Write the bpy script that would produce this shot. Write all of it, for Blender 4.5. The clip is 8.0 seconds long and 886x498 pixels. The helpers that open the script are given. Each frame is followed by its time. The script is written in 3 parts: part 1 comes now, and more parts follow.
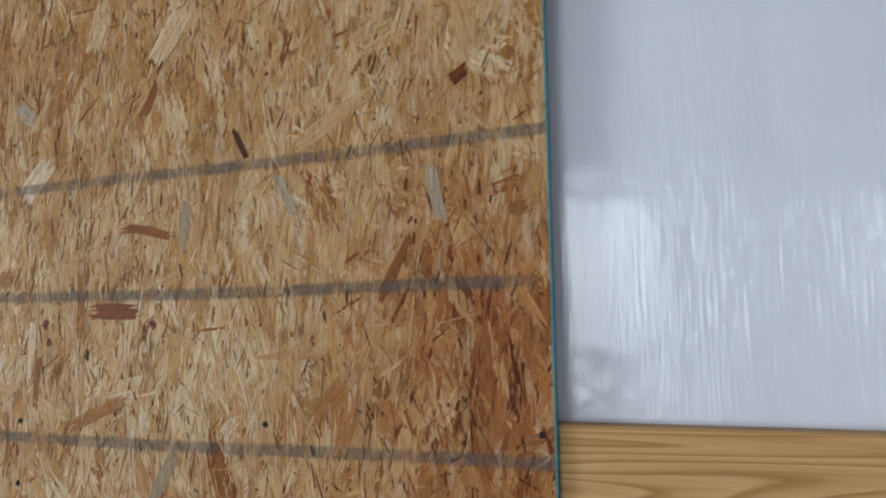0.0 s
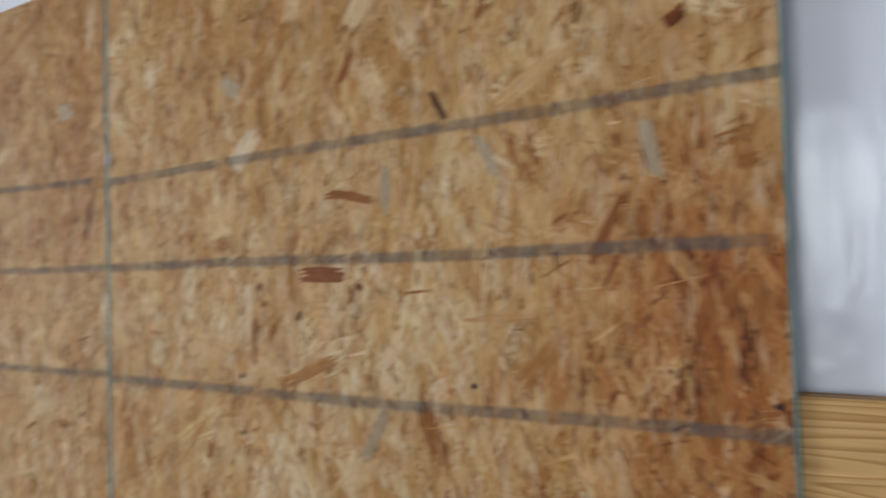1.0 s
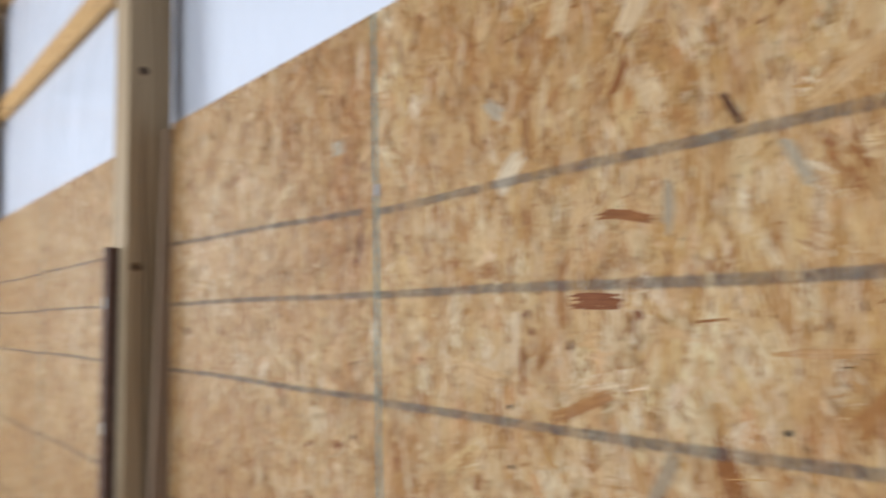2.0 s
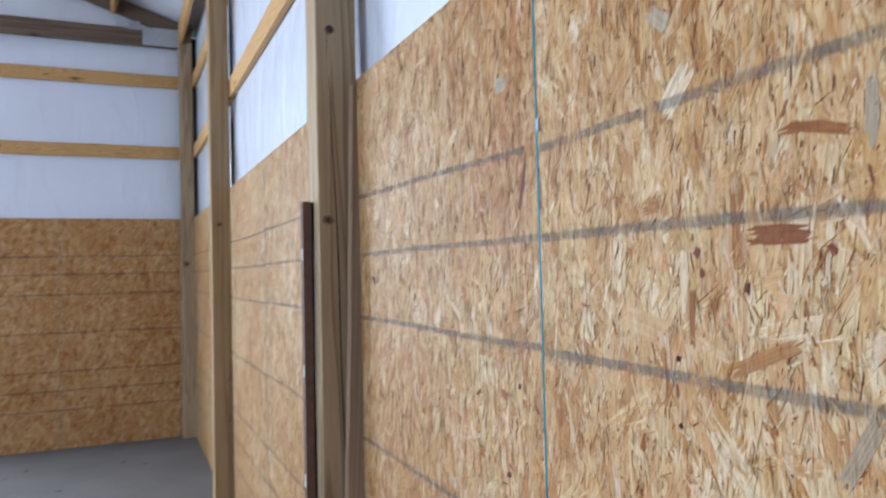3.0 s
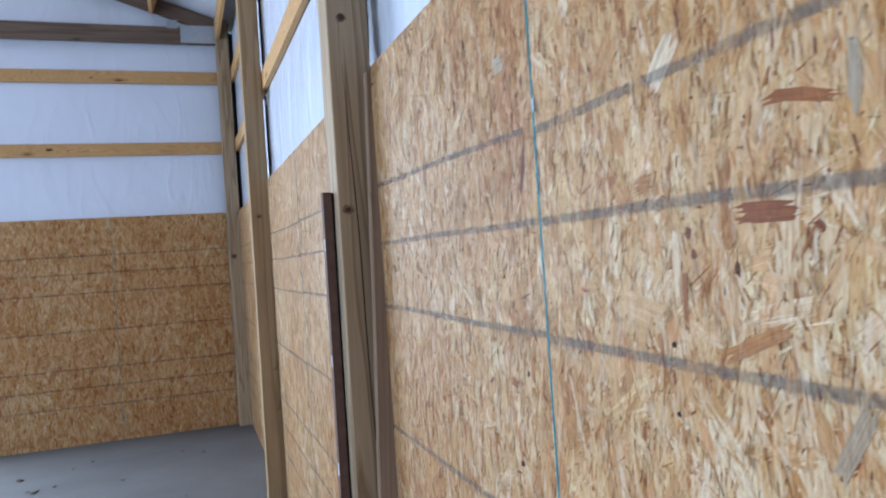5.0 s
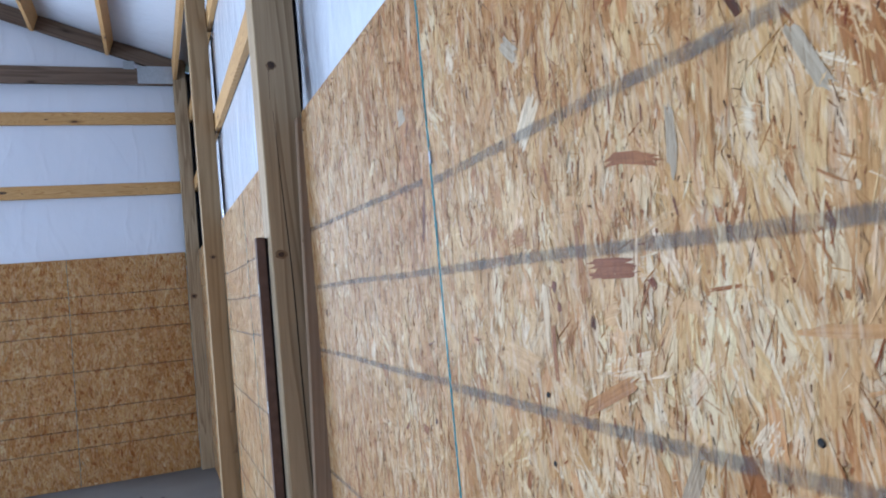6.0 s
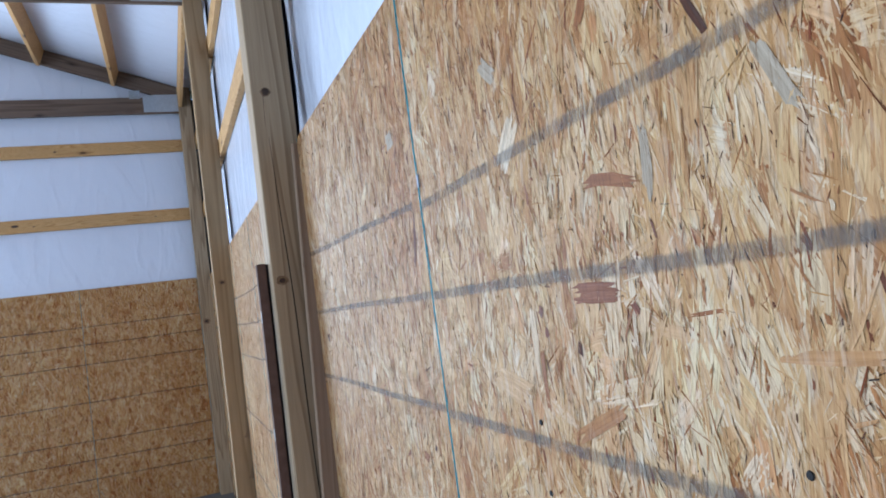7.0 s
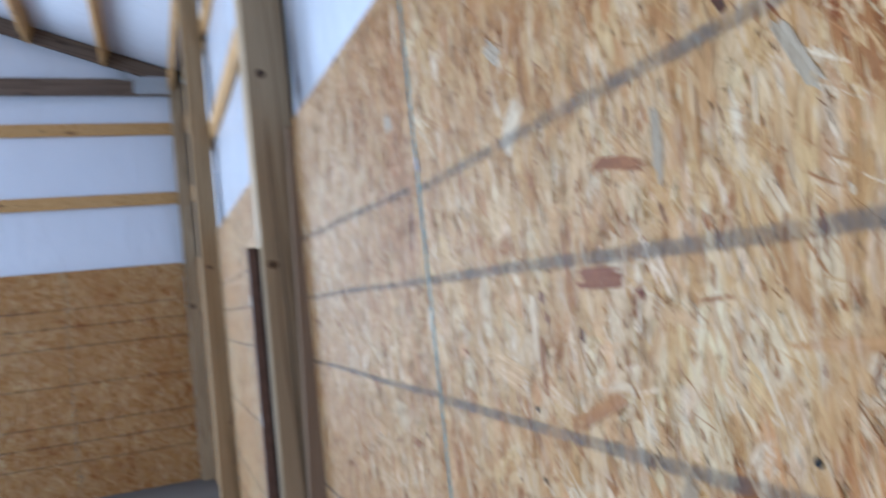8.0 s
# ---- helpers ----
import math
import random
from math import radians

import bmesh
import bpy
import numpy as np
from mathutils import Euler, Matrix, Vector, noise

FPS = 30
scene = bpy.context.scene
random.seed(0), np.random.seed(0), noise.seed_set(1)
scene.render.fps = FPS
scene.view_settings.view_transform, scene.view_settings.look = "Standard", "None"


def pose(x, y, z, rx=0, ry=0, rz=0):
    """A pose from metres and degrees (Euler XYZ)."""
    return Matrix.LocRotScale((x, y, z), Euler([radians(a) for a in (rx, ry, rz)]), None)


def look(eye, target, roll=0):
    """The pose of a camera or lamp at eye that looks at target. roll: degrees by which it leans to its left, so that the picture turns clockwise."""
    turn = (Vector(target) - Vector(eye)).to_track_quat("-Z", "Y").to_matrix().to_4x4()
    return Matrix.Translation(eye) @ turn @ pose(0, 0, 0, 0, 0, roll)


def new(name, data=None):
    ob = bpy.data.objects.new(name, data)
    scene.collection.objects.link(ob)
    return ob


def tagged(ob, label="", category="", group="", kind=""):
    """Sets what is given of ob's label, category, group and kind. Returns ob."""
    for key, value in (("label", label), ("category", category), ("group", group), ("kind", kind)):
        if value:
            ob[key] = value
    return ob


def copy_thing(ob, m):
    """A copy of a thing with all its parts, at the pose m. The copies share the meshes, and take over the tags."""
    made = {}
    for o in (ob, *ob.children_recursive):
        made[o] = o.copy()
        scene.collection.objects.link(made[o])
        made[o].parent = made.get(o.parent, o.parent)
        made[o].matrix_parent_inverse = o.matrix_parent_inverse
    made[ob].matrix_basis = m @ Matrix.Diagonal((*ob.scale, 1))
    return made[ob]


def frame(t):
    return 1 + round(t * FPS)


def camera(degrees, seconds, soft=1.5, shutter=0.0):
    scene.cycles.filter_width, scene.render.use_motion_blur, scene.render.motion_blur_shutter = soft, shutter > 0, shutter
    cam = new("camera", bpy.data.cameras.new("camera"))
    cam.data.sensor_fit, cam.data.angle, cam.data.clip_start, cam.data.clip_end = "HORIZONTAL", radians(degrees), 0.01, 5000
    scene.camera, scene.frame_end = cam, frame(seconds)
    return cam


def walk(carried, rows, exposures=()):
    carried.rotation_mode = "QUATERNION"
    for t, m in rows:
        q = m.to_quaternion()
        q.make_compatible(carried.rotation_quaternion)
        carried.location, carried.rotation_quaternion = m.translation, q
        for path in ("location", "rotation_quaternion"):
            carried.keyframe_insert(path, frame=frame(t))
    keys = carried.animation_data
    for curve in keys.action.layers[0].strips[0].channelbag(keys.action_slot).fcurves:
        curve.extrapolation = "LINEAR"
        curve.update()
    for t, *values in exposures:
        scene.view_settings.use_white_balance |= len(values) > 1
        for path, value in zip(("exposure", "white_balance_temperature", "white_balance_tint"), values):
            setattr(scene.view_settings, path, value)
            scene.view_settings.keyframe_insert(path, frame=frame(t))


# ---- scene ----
cam = camera(62.8, 8.0, soft=1.8, shutter=0.7)
PATH = [
    (0, (-0.885, -1.414, 1.79), (0.987, -0.741, 1.997), -0.8),
    (0.5, (-0.864, -1.374, 1.803), (0.993, -0.645, 1.943), 0.5),
    (0.9, (-0.89, -1.336, 1.814), (0.855, -0.361, 1.895), -2.2),
    (1, (-0.896, -1.327, 1.817), (0.813, -0.29, 1.879), -1.5),
    (1.5, (-0.886, -1.27, 1.791), (0.643, 0.014, 1.907), -1.1),
    (1.9, (-0.88, -1.236, 1.807), (0.478, 0.223, 1.977), -0.8),
    (2, (-0.878, -1.227, 1.811), (0.425, 0.282, 1.974), -1.2),
    (2.1, (-0.87, -1.225, 1.812), (0.346, 0.355, 1.973), -1.2),
    (2.2, (-0.862, -1.223, 1.813), (0.292, 0.402, 1.977), -1.7),
    (3.3, (-0.698, -1.189, 1.769), (0.039, 0.671, 1.777), -1.6),
    (3.5, (-0.682, -1.174, 1.765), (0.027, 0.697, 1.739), -2.2),
    (4, (-0.673, -1.159, 1.765), (-0.007, 0.727, 1.726), -2.1),
    (4.2, (-0.683, -1.163, 1.767), (-0.012, 0.721, 1.731), -1.9),
    (5.3, (-0.595, -1.243, 1.797), (0.079, 0.639, 1.852), -4.4),
    (5.4, (-0.579, -1.252, 1.789), (0.053, 0.643, 1.878), -2.7),
    (5.5, (-0.564, -1.262, 1.782), (0.126, 0.612, 1.898), -2.3),
    (5.6, (-0.554, -1.267, 1.789), (0.184, 0.589, 1.893), -2.8),
    (5.9, (-0.522, -1.284, 1.811), (0.247, 0.56, 1.909), -4.8),
    (6, (-0.512, -1.289, 1.818), (0.236, 0.564, 1.911), -5.3),
    (6.1, (-0.502, -1.288, 1.819), (0.266, 0.556, 1.925), -5.3),
    (6.5, (-0.464, -1.285, 1.823), (0.282, 0.567, 1.935), -7.5),
    (7, (-0.464, -1.287, 1.834), (0.253, 0.575, 1.968), -7.6),
    (7.5, (-0.468, -1.28, 1.835), (0.259, 0.579, 1.958), -7.1),
    (7.9, (-0.475, -1.27, 1.825), (0.225, 0.599, 1.967), -5.5),
    (8, (-0.477, -1.267, 1.823), (0.27, 0.585, 1.933), -6.1),
]
EXPOSURES = [(0, -0.20, 6900, 9), (0.5, -0.19, 7100, 9), (1, -0.12, 7200, 10), (1.5, 0.32, 7200, 10), (2, 0.42, 6800, 9),
             (3.5, 0.60, 5700, 8), (5.5, 0.55, 5450, 7), (8, 0.55, 5400, 7)]
walk(cam, [(t, look(eye, target, roll)) for t, eye, target, roll in PATH], EXPOSURES)

# ---- sizes of the building: the east wall's sheeting lies in x = 0, north is +y ----
WIDTH, NORTH, SOUTH = 9.14, 7.50, -8.10      # clear width, gable ends
EAVE, PITCH = 4.62, 0.334                    # top of the truss chord at the east wall, roof pitch
SHEET_W, SHEET_H = 1.22, 2.44                # one sheet of board
FILM = 0.052                                 # the white film hangs behind the girts
DOORS = [(-1.05, 2.00), (-5.60, -4.05)]       # open doorways in the west wall, from y to y
GATE = (-7.90, -3.52)                         # the large open doorway in the north gable, from x to x
DOOR_H = 3.85

# ---- world and light ----
world = bpy.data.worlds.new("world")
scene.world = world
world.use_nodes = True
wn, wl = world.node_tree.nodes, world.node_tree.links
sky = wn.new("ShaderNodeTexSky")
sky.sky_type, sky.sun_disc = "NISHITA", False
sky.sun_elevation, sky.sun_rotation = radians(38), radians(75)
wl.new(sky.outputs["Color"], wn["Background"].inputs["Color"])
wn["Background"].inputs["Strength"].default_value = 0.12
sun = new("sun", bpy.data.lights.new("sun", "SUN"))
sun.data.energy, sun.data.angle, sun.data.color = 2.5, radians(3), (1.0, 0.95, 0.88)
sun.matrix_basis = look((8, 3, 7), (0, 0, 0))
DAY = (0.77, 0.875, 1.0)


def daylight(wide, tall, watts, place, towards):
    """The sky's light in an open doorway."""
    lamp = new("door_daylight", bpy.data.lights.new("door_daylight", "AREA"))
    lamp.data.shape, lamp.data.size, lamp.data.size_y = "RECTANGLE", wide, tall
    lamp.data.energy, lamp.data.color = watts, DAY
    lamp.matrix_basis = look(place, towards)


daylight(GATE[1] - GATE[0] - 0.1, DOOR_H - 0.7, 760, ((GATE[0] + GATE[1]) / 2, NORTH + 0.06, 2.15), ((GATE[0] + GATE[1]) / 2, 0, 2.15))
for y0, y1 in DOORS:
    daylight(y1 - y0 - 0.1, DOOR_H - 0.5, 100 * (y1 - y0), (-WIDTH - 0.02, (y0 + y1) / 2, 2.1), (0, (y0 + y1) / 2, 2.1))


# ---- materials ----
def material(name, roughness=0.6, metallic=0.0, specular=0.5):
    m = bpy.data.materials.new(name)
    m.use_nodes = True
    b = m.node_tree.nodes["Principled BSDF"]
    b.inputs["Roughness"].default_value, b.inputs["Metallic"].default_value = roughness, metallic
    b.inputs["Specular IOR Level"].default_value = specular
    return m, m.node_tree.nodes, m.node_tree.links, b


def coords(n, l, scale, source="Object", shift=True):
    """Texture places stretched by scale, moved by each object's own random number."""
    tc, mp = n.new("ShaderNodeTexCoord"), n.new("ShaderNodeMapping")
    mp.inputs["Scale"].default_value = scale
    l.new(tc.outputs[source], mp.inputs["Vector"])
    if shift:
        oi, mu = n.new("ShaderNodeObjectInfo"), n.new("ShaderNodeMath")
        mu.operation = "MULTIPLY"
        mu.inputs[1].default_value = 37.0
        l.new(oi.outputs["Random"], mu.inputs[0])
        l.new(mu.outputs[0], mp.inputs["Location"])
    return mp.outputs["Vector"]


def noise_tex(n, l, vector, scale=1.0, detail=4.0, rough=0.6, distort=0.0):
    t = n.new("ShaderNodeTexNoise")
    t.inputs["Scale"].default_value, t.inputs["Detail"].default_value = scale, detail
    t.inputs["Roughness"].default_value, t.inputs["Distortion"].default_value = rough, distort
    l.new(vector, t.inputs["Vector"])
    return t.outputs["Fac"]


def ramp(n, l, fac, stops, mode="LINEAR"):
    r = n.new("ShaderNodeValToRGB")
    r.color_ramp.interpolation = mode
    while len(r.color_ramp.elements) < len(stops):
        r.color_ramp.elements.new(0.5)
    for e, (p, c) in zip(r.color_ramp.elements, stops):
        e.position, e.color = p, (*c, 1) if len(c) == 3 else c
    l.new(fac, r.inputs["Fac"])
    return r.outputs["Color"]


def mix(n, l, a, b, fac, how="MIX"):
    m = n.new("ShaderNodeMix")
    m.data_type, m.blend_type = "RGBA", how
    for socket, value in ((m.inputs[6], a), (m.inputs[7], b), (m.inputs[0], fac)):
        if isinstance(value, bpy.types.NodeSocket):
            l.new(value, socket)
        else:
            socket.default_value = value if isinstance(value, (int, float)) else (*value, 1)
    return m.outputs[2]


def bump(n, l, b, height, strength, distance):
    u = n.new("ShaderNodeBump")
    u.inputs["Strength"].default_value, u.inputs["Distance"].default_value = strength, distance
    l.new(height, u.inputs["Height"])
    l.new(u.outputs["Normal"], b.inputs["Normal"])


def grey(v):
    return (v, v, v)


def wood(name, light, dark, knot=(0.07, 0.035, 0.015), roughness=0.6, ring=9.0, stain=0.35, knots=True, run=0.42):
    """Sawn softwood, its grain along the piece's own X."""
    m, n, l, b = material(name, roughness, 0, 0.12)
    v = coords(n, l, (run, 8.5, 8.5))
    big = noise_tex(n, l, v, 1.0, 2, 0.45, 0.35)
    w = n.new("ShaderNodeMath")
    w.operation = "MULTIPLY"
    w.inputs[1].default_value = ring
    l.new(big, w.inputs[0])
    s = n.new("ShaderNodeMath")
    s.operation = "FRACT"
    l.new(w.outputs[0], s.inputs[0])
    rings = ramp(n, l, s.outputs[0], [(0, grey(0.0)), (0.55, grey(0.35)), (0.86, grey(1.0)), (1, grey(0.0))])
    fibre = noise_tex(n, l, coords(n, l, (6, 240, 240)), 1.0, 3, 0.6)
    col = mix(n, l, light, dark, rings)
    col = mix(n, l, col, ramp(n, l, fibre, [(0.3, grey(0.72)), (0.7, grey(1.0))]), 0.6, "MULTIPLY")
    blot = noise_tex(n, l, coords(n, l, (0.9, 3, 3)), 1.0, 3)
    col = mix(n, l, col, ramp(n, l, blot, [(0.35, grey(0.62)), (0.65, grey(1.0))]), stain, "MULTIPLY")
    if knots:
        vo = n.new("ShaderNodeTexVoronoi")
        vo.inputs["Scale"].default_value, vo.inputs["Randomness"].default_value = 1.0, 1.0
        l.new(coords(n, l, (2.1, 6.5, 6.5)), vo.inputs["Vector"])
        spot = ramp(n, l, vo.outputs["Distance"], [(0.05, grey(1)), (0.10, grey(0.35)), (0.2, grey(0))])
        col = mix(n, l, col, knot, spot)
    l.new(col, b.inputs["Base Color"])
    bump(n, l, b, fibre, 0.35, 0.0015)
    return m


def plain(name, colour, roughness=0.5, metallic=0.0, vary=0.25, scale=30.0, specular=0.35):
    m, n, l, b = material(name, roughness, metallic, specular)
    f = noise_tex(n, l, coords(n, l, (1, 1, 1)), scale, 4)
    l.new(mix(n, l, colour, ramp(n, l, f, [(0.3, grey(1 - vary)), (0.7, grey(1.0))]), 1.0, "MULTIPLY"), b.inputs["Base Color"])
    bump(n, l, b, f, 0.2, 0.001)
    return m


def strand_material():
    """Wood flakes: tone and hue of each flake from its face, the grain along its own length."""
    m, n, l, b = material("osb_flakes", 0.5, 0, 0.13)
    at = n.new("ShaderNodeAttribute")
    at.attribute_name = "tone"
    tone = ramp(n, l, at.outputs["Fac"], [
        (0.00, (0.016, 0.007, 0.003)), (0.08, (0.058, 0.020, 0.007)), (0.16, (0.160, 0.043, 0.012)), (0.30, (0.240, 0.092, 0.025)),
        (0.46, (0.338, 0.165, 0.055)), (0.62, (0.425, 0.246, 0.104)), (0.78, (0.505, 0.338, 0.174)), (0.92, (0.585, 0.470, 0.330)),
        (0.95, (0.335, 0.265, 0.180)), (1.00, (0.305, 0.255, 0.190))])
    hue = n.new("ShaderNodeAttribute")
    hue.attribute_name = "hue"
    cast = ramp(n, l, hue.outputs["Fac"], [(0.0, (1.0, 1.0, 0.82)), (0.35, (1.0, 1.0, 0.95)), (0.5, (1.0, 1.0, 1.0)), (0.72, (1.05, 0.97, 0.95)), (1.0, (0.98, 0.74, 0.58))])
    tone = mix(n, l, tone, cast, 1.0, "MULTIPLY")
    grain = noise_tex(n, l, coords(n, l, (7, 420, 1), "UV", False), 1.0, 3, 0.6, 0.3)
    fine = noise_tex(n, l, coords(n, l, (35, 1500, 1), "UV", False), 1.0, 2, 0.6)
    tone = mix(n, l, tone, ramp(n, l, fine, [(0.32, (0.80, 0.75, 0.70)), (0.5, (1, 1, 1)), (0.7, (1.06, 1.06, 1.06))]), 0.7, "MULTIPLY")
    col = mix(n, l, tone, ramp(n, l, grain, [(0.28, (0.55, 0.46, 0.38)), (0.43, (0.92, 0.90, 0.87)), (0.70, (1.12, 1.11, 1.10))]), 0.9, "MULTIPLY")
    blotch = noise_tex(n, l, coords(n, l, (22, 110, 1), "UV", False), 1.0, 2, 0.5)
    col = mix(n, l, col, ramp(n, l, blotch, [(0.3, (0.82, 0.76, 0.70)), (0.7, (1.08, 1.08, 1.08))]), 0.8, "MULTIPLY")
    scuff = noise_tex(n, l, coords(n, l, (260, 34, 1)), 1.0, 4, 0.7, 0.2)
    col = mix(n, l, col, ramp(n, l, scuff, [(0.34, (0.60, 0.52, 0.45)), (0.45, (1, 1, 1)), (0.68, (1.12, 1.14, 1.17))]), 0.75, "MULTIPLY")
    worn = noise_tex(n, l, coords(n, l, (75, 13, 1)), 1.0, 4, 0.65, 0.8)
    rubbed = mix(n, l, ramp(n, l, worn, [(0.52, grey(0)), (0.68, grey(0.42))]), ramp(n, l, at.outputs["Fac"], [(0.30, grey(0)), (0.55, grey(1))]), 1.0, "MULTIPLY")
    col = mix(n, l, col, (0.57, 0.485, 0.375), rubbed)
    stain = noise_tex(n, l, coords(n, l, (1, 0.6, 1)), 9.0, 3)
    col = mix(n, l, col, ramp(n, l, stain, [(0.34, (0.86, 0.78, 0.71)), (0.55, (1, 1, 1))]), 0.55, "MULTIPLY")
    large = noise_tex(n, l, coords(n, l, (1, 1, 1)), 2.2, 3)
    col = mix(n, l, col, ramp(n, l, large, [(0.35, (0.90, 0.82, 0.75)), (0.62, (1, 1, 1))]), 0.6, "MULTIPLY")
    l.new(col, b.inputs["Base Color"])
    l.new(ramp(n, l, grain, [(0.2, grey(0.66)), (0.8, grey(0.48))]), b.inputs["Roughness"])
    bump(n, l, b, grain, 0.4, 0.0005)
    return m


def line_material():
    """Grey printed nailing line, worn so that the flakes show through."""
    m, n, l, b = material("printed_grey_line", 0.65, 0, 0.18)
    b.inputs["Base Color"].default_value = (0.110, 0.102, 0.096, 1)
    f = noise_tex(n, l, coords(n, l, (170, 45, 1)), 1.0, 4, 0.75)
    patch = noise_tex(n, l, coords(n, l, (26, 10, 1)), 1.0, 3, 0.6)
    f = mix(n, l, f, patch, 0.42)
    tr, mx = n.new("ShaderNodeBsdfTransparent"), n.new("ShaderNodeMixShader")
    at = n.new("ShaderNodeAttribute")
    at.attribute_name = "edge"
    cover = n.new("ShaderNodeMath")
    cover.operation = "MULTIPLY"
    l.new(ramp(n, l, f, [(0.35, grey(0.04)), (0.46, grey(0.27)), (0.56, grey(0.48)), (0.72, grey(0.68))]), cover.inputs[0])
    l.new(at.outputs["Fac"], cover.inputs[1])
    l.new(cover.outputs[0], mx.inputs[0])
    l.new(tr.outputs[0], mx.inputs[1])
    l.new(b.outputs[0], mx.inputs[2])
    l.new(mx.outputs[0], n["Material Output"].inputs["Surface"])
    return m


def film_material(name="white_plastic_film", colour=(0.615, 0.630, 0.695), folds=0.14):
    m, n, l, b = material(name, 0.16, 0, 0.5)
    big = noise_tex(n, l, coords(n, l, (1.2, 1.2, 0.5)), 1.6, 2)
    l.new(mix(n, l, colour, ramp(n, l, big, [(0.1, grey(0.93)), (0.9, grey(1.0))]), 0.8, "MULTIPLY"), b.inputs["Base Color"])
    ribs = noise_tex(n, l, coords(n, l, (230, 230, 16.0), "Object", False), 1.0, 2, 0.4, 0.2)
    wr = noise_tex(n, l, coords(n, l, (7, 7, 4.5)), 1.0, 1, 0.5, 0.5)
    ad = n.new("ShaderNodeMath")
    ad.operation = "MULTIPLY_ADD"
    ad.inputs[1].default_value = 0.11
    l.new(ribs, ad.inputs[0])
    l.new(wr, ad.inputs[2])
    fold = noise_tex(n, l, coords(n, l, (2.2, 2.2, 0.7)), 1.0, 2, 0.5, 0.8)
    crease = ramp(n, l, fold, [(0.42, grey(0)), (0.5, grey(folds)), (0.58, grey(0))])
    mid = noise_tex(n, l, coords(n, l, (24, 24, 14)), 1.0, 1, 0.5, 0.6)
    ma = n.new("ShaderNodeMath")
    ma.operation = "MULTIPLY_ADD"
    ma.inputs[1].default_value = 0.28
    l.new(mid, ma.inputs[0])
    l.new(ad.outputs[0], ma.inputs[2])
    sm = n.new("ShaderNodeMath")
    l.new(ma.outputs[0], sm.inputs[0])
    l.new(crease, sm.inputs[1])
    bump(n, l, b, sm.outputs[0], 0.5, 0.010)
    return m


def concrete_material():
    m, n, l, b = material("smooth_concrete", 0.85, 0, 0.15)
    v = coords(n, l, (1, 1, 1), "Object", False)
    big, fine = noise_tex(n, l, v, 0.7, 4), noise_tex(n, l, v, 45, 4)
    col = ramp(n, l, big, [(0.3, (0.130, 0.122, 0.115)), (0.7, (0.172, 0.163, 0.154))])
    col = mix(n, l, col, ramp(n, l, fine, [(0.3, grey(0.86)), (0.7, grey(1.0))]), 0.7, "MULTIPLY")
    dust = noise_tex(n, l, v, 1.7, 5, 0.7)
    col = mix(n, l, col, (0.17, 0.15, 0.12), ramp(n, l, dust, [(0.55, grey(0)), (0.8, grey(0.35))]))
    l.new(col, b.inputs["Base Color"])
    bump(n, l, b, fine, 0.2, 0.002)
    return m


OSB = strand_material()
OSB_CORE = wood("osb_core", (0.40, 0.235, 0.095), (0.26, 0.13, 0.05), ring=14, knots=False)
LINE = line_material()
TEAL = plain("teal_edge_paint", (0.025, 0.235, 0.27), 0.6, vary=0.45, scale=60)
TREATED = wood("treated_post_wood", (0.42, 0.300, 0.182), (0.25, 0.165, 0.092), (0.035, 0.02, 0.012), 0.7, 9.0, knots=False)
WARM = wood("brown_post_wood", (0.35, 0.230, 0.122), (0.25, 0.155, 0.076), (0.06, 0.03, 0.012), 0.65, 5.0, knots=False)
PINE = wood("yellow_pine", (0.56, 0.340, 0.145), (0.35, 0.175, 0.058), (0.06, 0.025, 0.012), 0.55, 58.0, 0.2)
TRUSS = wood("aged_truss_wood", (0.165, 0.115, 0.085), (0.105, 0.07, 0.05), (0.03, 0.02, 0.015), 0.75, 6.0)
NAILER = wood("rough_nailer_wood", (0.36, 0.245, 0.165), (0.25, 0.16, 0.10), (0.04, 0.02, 0.012), 0.75, 6.0)
DRAB = wood("drab_weathered_board", (0.17, 0.143, 0.108), (0.12, 0.10, 0.072), (0.04, 0.02, 0.012), 0.7, 6.0, knots=False)
FILM_MAT = film_material()
FILM_CREASED = film_material("creased_white_film", folds=0.75)
CONCRETE = concrete_material()
STEEL = plain("galvanised_steel", (0.52, 0.56, 0.60), 0.42, 0.85, 0.3, 80)
CLIP = plain("dull_grey_metal", (0.30, 0.32, 0.36), 0.6, 0.3, 0.4, 200)
SIDING = plain("dark_wall_siding", (0.085, 0.10, 0.135), 0.6, 0.0)
BROWN = plain("brown_coated_metal", (0.150, 0.086, 0.064), 0.7, 0.0, 0.3, specular=0.08)
BLACK = plain("black_gap", (0.012, 0.010, 0.009), 0.8)
TAPE = plain("white_paper_label", (0.50, 0.49, 0.47), 0.8)
STRIP_BLUE = plain("blue_floor_strip", (0.05, 0.10, 0.13), 0.35, 0, 0.2, 8)
LITTER = plain("dark_leaf_litter", (0.05, 0.035, 0.025), 0.8)
GRASS = plain("grass_ground", (0.06, 0.08, 0.03), 0.9, 0, 0.4, 3)


# ---- builders ----
def part(name, bm, mat, parent=None, label="", m=None):
    """Links a bmesh as one mesh object, under a thing or part."""
    me = bpy.data.meshes.new(name)
    bm.to_mesh(me)
    bm.free()
    for x in mat if isinstance(mat, (list, tuple)) else (mat,):
        me.materials.append(x)
    ob = new(name, me)
    ob.parent = parent
    if m is not None:
        ob.matrix_basis = m
    return tagged(ob, label)


